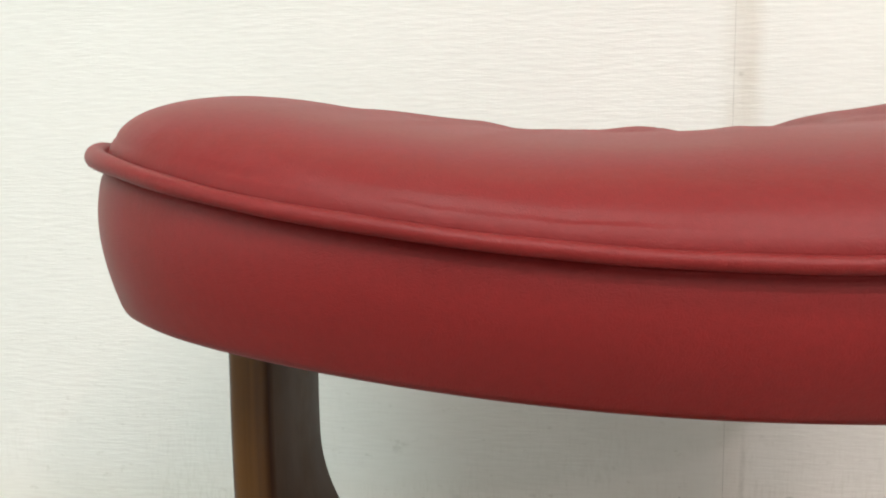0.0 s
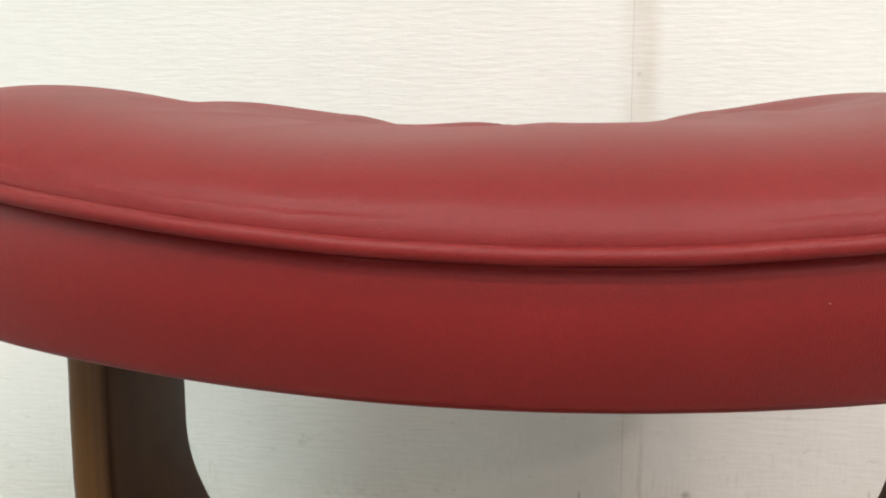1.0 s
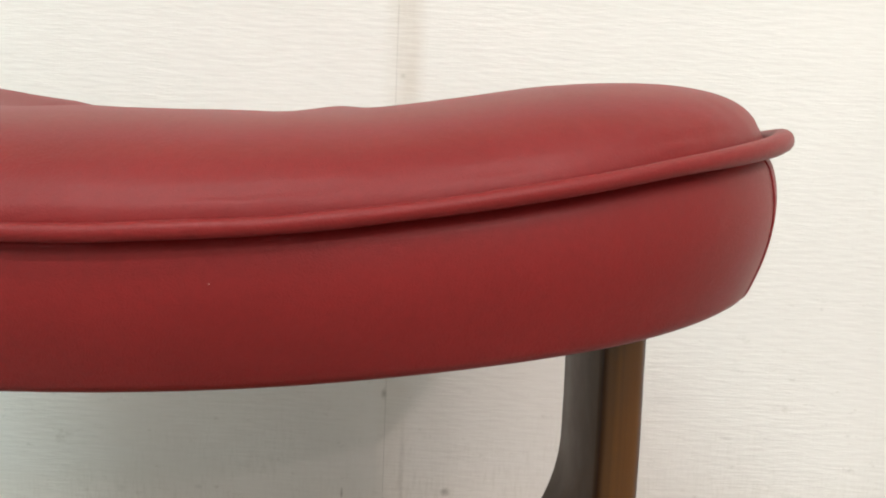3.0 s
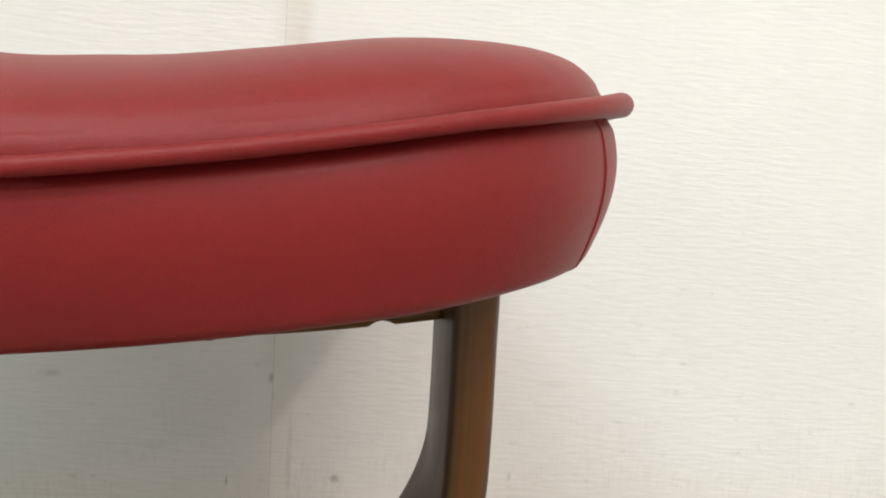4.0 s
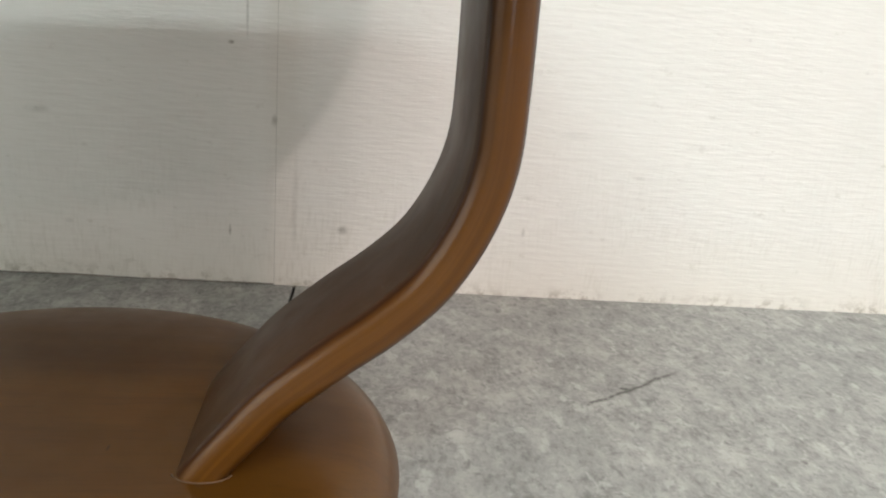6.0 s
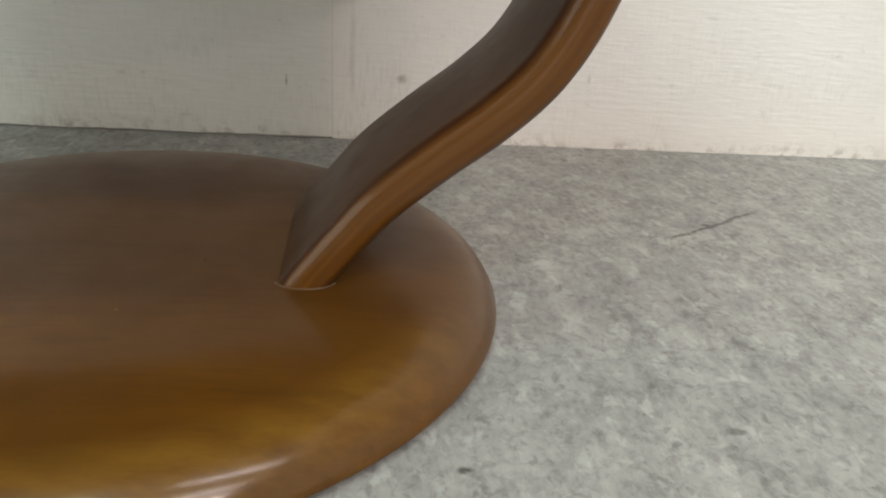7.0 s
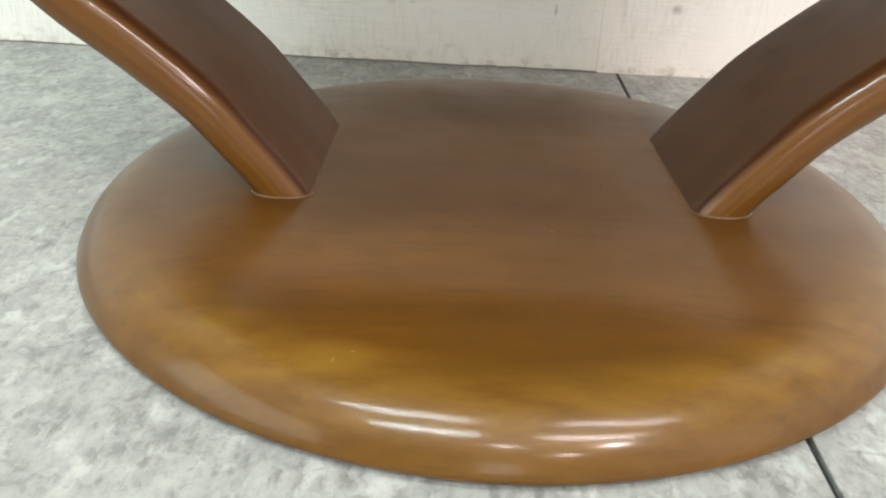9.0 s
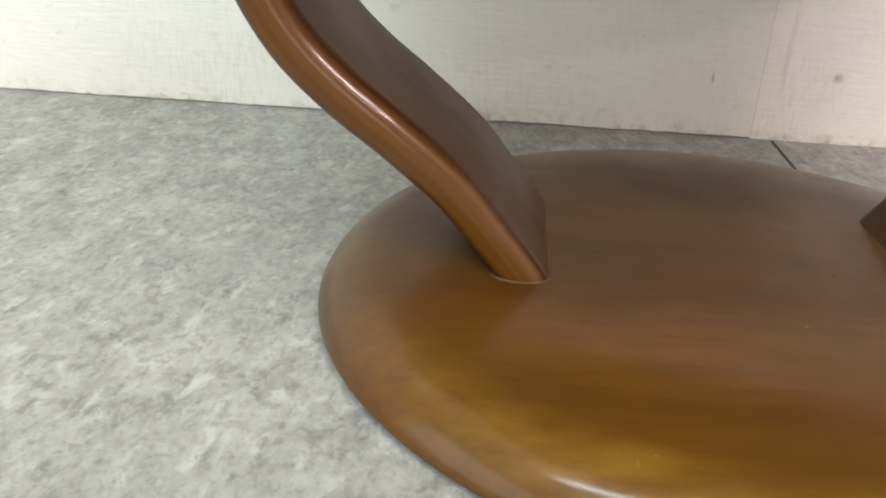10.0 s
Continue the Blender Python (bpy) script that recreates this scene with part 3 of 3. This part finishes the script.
def ring_tube(a, b, n, height, radius, count, sides, wobble=0.0):
    edge = even_oval(a, b, n, count)
    rows = []
    for x, y, nx, ny in edge:
        r = radius * (0.50 + 0.36 * min(1.0, (x / 0.24) ** 6)) * (1 + wobble * noise.noise((x * 40, y * 40, 5)))
        x += 0.0030 * min(1.0, max(0.0, (x - 0.19) / 0.06))
        zc = height(x) - 0.0004 - 0.0019 * math.exp(-(x / 0.16) ** 2) - 0.0010 * math.exp(-((x + 0.17) / 0.05) ** 2) + 0.0006 * noise.noise((x * 25, y * 25, 2))
        rows.append([(x + nx * r * math.cos(t), y + ny * r * math.cos(t), zc + r * math.sin(t)) for t in (2 * math.pi * j / sides for j in range(sides))])
    return grid_bm(rows, True, True)


def seat_band(stool):
    count, rings = 360, 28
    top_a, top_b, low_a, low_b = PIPE_A - 0.0025, PIPE_B - 0.0055, 0.2420, 0.1800
    edge = even_oval(top_a, top_b, PIPE_N, count)
    rows = []
    for k in range(rings):
        v = k / (rings - 1)
        row = []
        for ex, ey, nx, ny in edge:
            lx, ly, _, _ = oval_at(low_a, low_b, 3.4, math.atan2(ey / top_b * low_b, ex / top_a * low_a))
            w = v ** 1.5
            x, y = ex + (lx - ex) * w, ey + (ly - ey) * w
            out = (0.0050 + (0.0040 if nx > 0 else 0.0018) * nx * nx) * math.sin(math.pi * min(1.0, v * 1.02)) ** 0.8 * (1 - 0.35 * v)
            turn = max(0.0, (v - 0.9) / 0.1)
            out -= 0.005 * turn * turn
            tuck = max(0.0, 1 - v / 0.10)
            out -= 0.0020 * tuck
            x, y = x + nx * out, y + ny * out
            zt, zb = pipe_z(ex) - 0.002, low_z(x)
            z = zt + (zb - zt) * (v if v < 0.9 else 0.9 + (v - 0.9) * (1 - 0.25 * turn))
            z += 0.0005 * noise.noise((x * 30, y * 30, z * 30)) * (1 - v)
            row.append((x, y, z))
        rows.append(row)
    band = part("seat_band", grid_bm(rows, True, False), LEATHER, stool, "dark red leather side panel of the seat")
    # dust cover that closes the seat from below
    inner = [[(x * (1 - 0.985 * k / 12), y * (1 - 0.985 * k / 12), low_z(x * (1 - 0.985 * k / 12)) + 0.0015 + 0.0025 * min(1, k / 2)) for x, y, z in rows[-1]] for k in range(13)]
    bm = grid_bm(inner, True, False)
    part("dust_cover", bm, FABRIC, stool, "black cloth under the seat")
    # frayed hem of the dust cover along the lower edge
    hem = []
    for i, (x, y, z) in enumerate(rows[-1]):
        drop = 0.0009 + 0.0010 * max(0.0, noise.noise((x * 170, y * 170, 4)) + 0.3)
        k = 1 - 0.006 / math.hypot(x, y)
        hem.append((Vector((x * k, y * k, z + 0.003)), Vector((x * k, y * k, z - drop)), Vector((x * (k - 0.004), y * (k - 0.004), z - drop)), Vector((x * (k - 0.004), y * (k - 0.004), z + 0.003))))
    part("hem", grid_bm([list(q) for q in hem], False, True), FABRIC, stool, "frayed black cloth edge under the seat")
    # a fleck of pale lint on the front, and a loose thread below the edge
    near = min((Vector(p) for r in rows[4:-6] for p in r if p[1] < -0.15), key=lambda p: math.hypot(p.x - 0.062, p.z - 0.304))
    bm = bmesh.new()
    bmesh.ops.create_icosphere(bm, subdivisions=2, radius=0.00018)
    for v in bm.verts:
        v.co = near + Vector((v.co.x * 1.3, v.co.y * 0.6 - 0.0002, v.co.z)) * (1 + 0.5 * noise.noise(v.co * 1500))
    part("lint", bm, LINT, band, "pale fleck of lint")
    thread = []
    for i in range(9):
        f = i / 8
        c = Vector((0.2195 + 0.0006 * math.sin(f * 5), -0.078, 0.2925 - 0.0042 * f))
        w = 0.0003 + 0.0006 * max(0.0, math.sin((f - 0.55) * 7)) * (f > 0.55)
        thread.append([c + Vector((w * math.cos(a), w * math.sin(a), 0)) for a in (2 * math.pi * k / 6 for k in range(6))])
    part("loose_thread", grid_bm(thread, True, False, (0, -1)), FABRIC, stool, "loose knotted black thread")
    # sewn seams where the side panels meet near the rounded corners
    for sx, sy, ax, ay in ((1, -1, 0.2315, 0.116), (-1, -1, 0.2360, 0.085), (1, 1, 0.2315, 0.116), (-1, 1, 0.2360, 0.085)):
        j = min(range(count), key=lambda i: math.hypot(edge[i][0] - sx * ax, edge[i][1] - sy * ay))
        pts = [Vector(r[j]) for r in rows[1:-1]]
        side = Vector((-edge[j][3], edge[j][2], 0))
        outw = Vector((edge[j][2], edge[j][3], 0))
        tube = []
        for p in pts:
            tube.append([p + outw * (0.0001 + 0.0005 * math.sin(t)) + side * 0.0011 * math.cos(t) for t in (2 * math.pi * i / 8 for i in range(8))])
        part("seam", grid_bm(tube, True, False), LEATHER, band)
    return band


LEG_LINE = ((0.2055, 0.3000), (0.2057, 0.2500), (0.2062, 0.2050), (0.2050, 0.1740), (0.1974, 0.1475), (0.1834, 0.1226), (0.1647, 0.1035), (0.1437, 0.0870), (0.1201, 0.0670), (0.1055, 0.0503), (0.0922, 0.0339), (0.0845, 0.0225), (0.0790, 0.0130))


def spline(points, per):
    p = [Vector(q) for q in points]
    p = [p[0] * 2 - p[1]] + p + [p[-1] * 2 - p[-2]]
    out = []
    for i in range(1, len(p) - 2):
        for k in range(per):
            t = k / per
            out.append(0.5 * (2 * p[i] + (p[i + 1] - p[i - 1]) * t + (2 * p[i - 1] - 5 * p[i] + 4 * p[i + 1] - p[i + 2]) * t * t + (3 * p[i] - p[i - 1] - 3 * p[i + 1] + p[i + 2]) * t ** 3))
    out.append(p[-2])
    return out


def leg(stool, side):
    line = spline(LEG_LINE, 8)
    half, front, back = 0.0102, -0.0502, 0.0470
    # section: broad in y, with rounded edges
    section, r = [], 0.0088
    for cy, cn, a0 in ((back - r, half - r, 0), (front + r, half - r, 90), (front + r, -half + r, 180), (back - r, -half + r, 270)):
        for k in range(6):
            a = math.radians(a0 + 18 * k)
            section.append((cy + r * math.cos(a), cn + r * math.sin(a)))
    rows, uvs, run = [], [], 0.0
    for i, p in enumerate(line):
        d = (line[min(i + 1, len(line) - 1)] - line[max(i - 1, 0)]).normalized()
        nrm = Vector((-d.y, d.x))
        run += (p - line[i - 1]).length if i else 0.0
        thin = 1.0 - 0.06 * min(1, max(0, (0.10 - p.y) / 0.06))
        rows.append([(side * (p.x + nrm.x * n * thin), y, p.y + nrm.y * n * thin) for y, n in section])
        uvs.append([(run, n, y) for y, n in section])
    bm = bmesh.new()
    lay = bm.loops.layers.uv.new("grain")
    vs = [[bm.verts.new(q) for q in row] for row in rows]
    k = len(section)
    for i in range(len(vs) - 1):
        for j in range(k):
            idx = ((i, j), (i, (j + 1) % k), (i + 1, (j + 1) % k), (i + 1, j))
            fc = bm.faces.new([vs[a][b] for a, b in idx])
            for lp, (a, b) in zip(fc.loops, idx):
                u = uvs[a][b]
                lp[lay].uv = (u[0], u[1] + 0.35 * u[2])
    bm.faces.new(vs[0])
    bm.faces.new(vs[-1])
    ob = part("leg", bm, WOOD_LEG, stool, "bent laminated wooden leg with rounded edges")
    # thin bead of glue where the leg enters the base
    bead = []
    for y, n in section[7:17]:
        c = Vector((side * (0.0891 + n * 1.31), y, 0.0300))
        out = Vector((c.x - side * 0.0891, (y + 0.0036) * 0.25, 0)).normalized()
        bead.append([c + out * (0.0001 + 0.0004 * math.cos(a)) + Vector((0, 0, 0.0004 * math.sin(a))) for a in (2 * math.pi * k / 8 for k in range(8))])
    part("glue_bead", grid_bm(bead, True, False, (0, -1)), GLUE, ob, "thin pale bead of glue round the foot")
    return ob


def apron(stool):
    n = 120
    rows = []
    for i in range(n + 1):
        x = -0.1965 + 0.393 * i / n
        u = x / 0.1965
        zb = 0.2320 + 0.0165 * u * u
        for nx in (0.1668,):
            zb += 0.0026 * math.exp(-((x - nx) / 0.0042) ** 4)
        zt = low_z(x) + 0.004
        yf, yb = -0.002, 0.018
        pts = [(yf, zt), (yf, zt - 0.0006), (yf, zb + 0.0066), (yf, zb + 0.0052), (yf + 0.0010, zb + 0.0024), (yf + 0.0032, zb + 0.0006), (yf + 0.006, zb), (yb - 0.004, zb), (yb - 0.001, zb + 0.001), (yb, zb + 0.004), (yb, zt)]
        rows.append([(x, y, z) for y, z in pts])
    return part("apron", grid_bm(rows, True, False, (0, -1)), WOOD_APRON, stool, "worn brown wooden rail between the legs")


def base_disc(stool):
    prof = [(0.002, 0.0300), (0.04, 0.0300), (0.08, 0.0300), (0.098, 0.0299), (0.110, 0.0295), (0.122, 0.0285), (0.135, 0.0268), (0.145, 0.0251),
            (0.1515, 0.0239), (0.1560, 0.0228), (0.1595, 0.0215), (0.1625, 0.0201), (0.1650, 0.0186), (0.1675, 0.0166), (0.1695, 0.0147), (0.1712, 0.0127),
            (0.1727, 0.0105), (0.1740, 0.0080), (0.1750, 0.0060), (0.1752, 0.0046), (0.1744, 0.0035), (0.1725, 0.0028), (0.1660, 0.0026), (0.1600, 0.0026), (0.1585, 0.0004), (0.1200, 0.0004)]
    count = 160
    rows = [[(r * math.cos(2 * math.pi * j / count), 0.974 * r * math.sin(2 * math.pi * j / count), z) for j in range(count)] for r, z in ((q * 1.031, h) for q, h in prof)]
    bm = grid_bm(rows, True, False, (0,))
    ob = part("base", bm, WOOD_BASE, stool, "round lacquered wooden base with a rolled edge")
    ob.location = (-0.0015, 0.0008, 0.0)
    return ob


def footstool():
    stool = new("footstool")
    tagged(stool, "red leather footstool with bent wooden legs on a round base", "footstool")
    cushion(stool)
    piping = part("piping", ring_tube(PIPE_A, PIPE_B, PIPE_N, pipe_z, PIPE_R, 300, 16, 0.12), LEATHER, stool, "thick red leather welt round the seat")
    part("welt_seam", ring_tube(PIPE_A - 0.0052, PIPE_B - 0.0070, PIPE_N, lambda x: pipe_z(x) - 0.0058, 0.0016, 300, 8, 0.2), LEATHER, piping, "narrow sewn edge under the welt")
    seat_band(stool)
    for side in (1, -1):
        leg(stool, side)
    apron(stool)
    base_disc(stool)
    return stool


room()
fixture_things()
downlight_things()
footstool()


# ---- floor tiles ----
def floor():
    slab = link_mesh("floor", box_bm((-3.75, -7.0, -0.12), (3.75, WALL_Y + 0.15, -0.0022)), GROUT, smooth=False)
    tagged(slab, "grey mottled stone-look floor tiles with dark joints", "floor", kind="structure")
    size, joint = 0.90, 0.0024
    turn = math.radians(-1.5)
    bm = box_bm((-size / 2 + joint / 2, -size / 2 + joint / 2, -0.006), (size / 2 - joint / 2, size / 2 - joint / 2, 0.0), 0.0005)
    me = bpy.data.meshes.new("tile")
    bm.to_mesh(me)
    bm.free()
    me.materials.append(TILE)
    ox, oy = 0.0985, WALL_Y + 0.012
    c, s = math.cos(turn), math.sin(turn)
    for i in range(-4, 4):
        for j in range(-8, 0):
            lx, ly = (i + 0.5) * size, (j + 0.5) * size + 0.0
            x, y = ox + lx * c - (ly + 0.27) * s * 1.0, oy + lx * s + ly * c
            ob = new("tile", me)
            ob.location = (x, y, 0.0)
            ob.rotation_euler = (0, 0, turn)
            ob.parent = slab


floor()
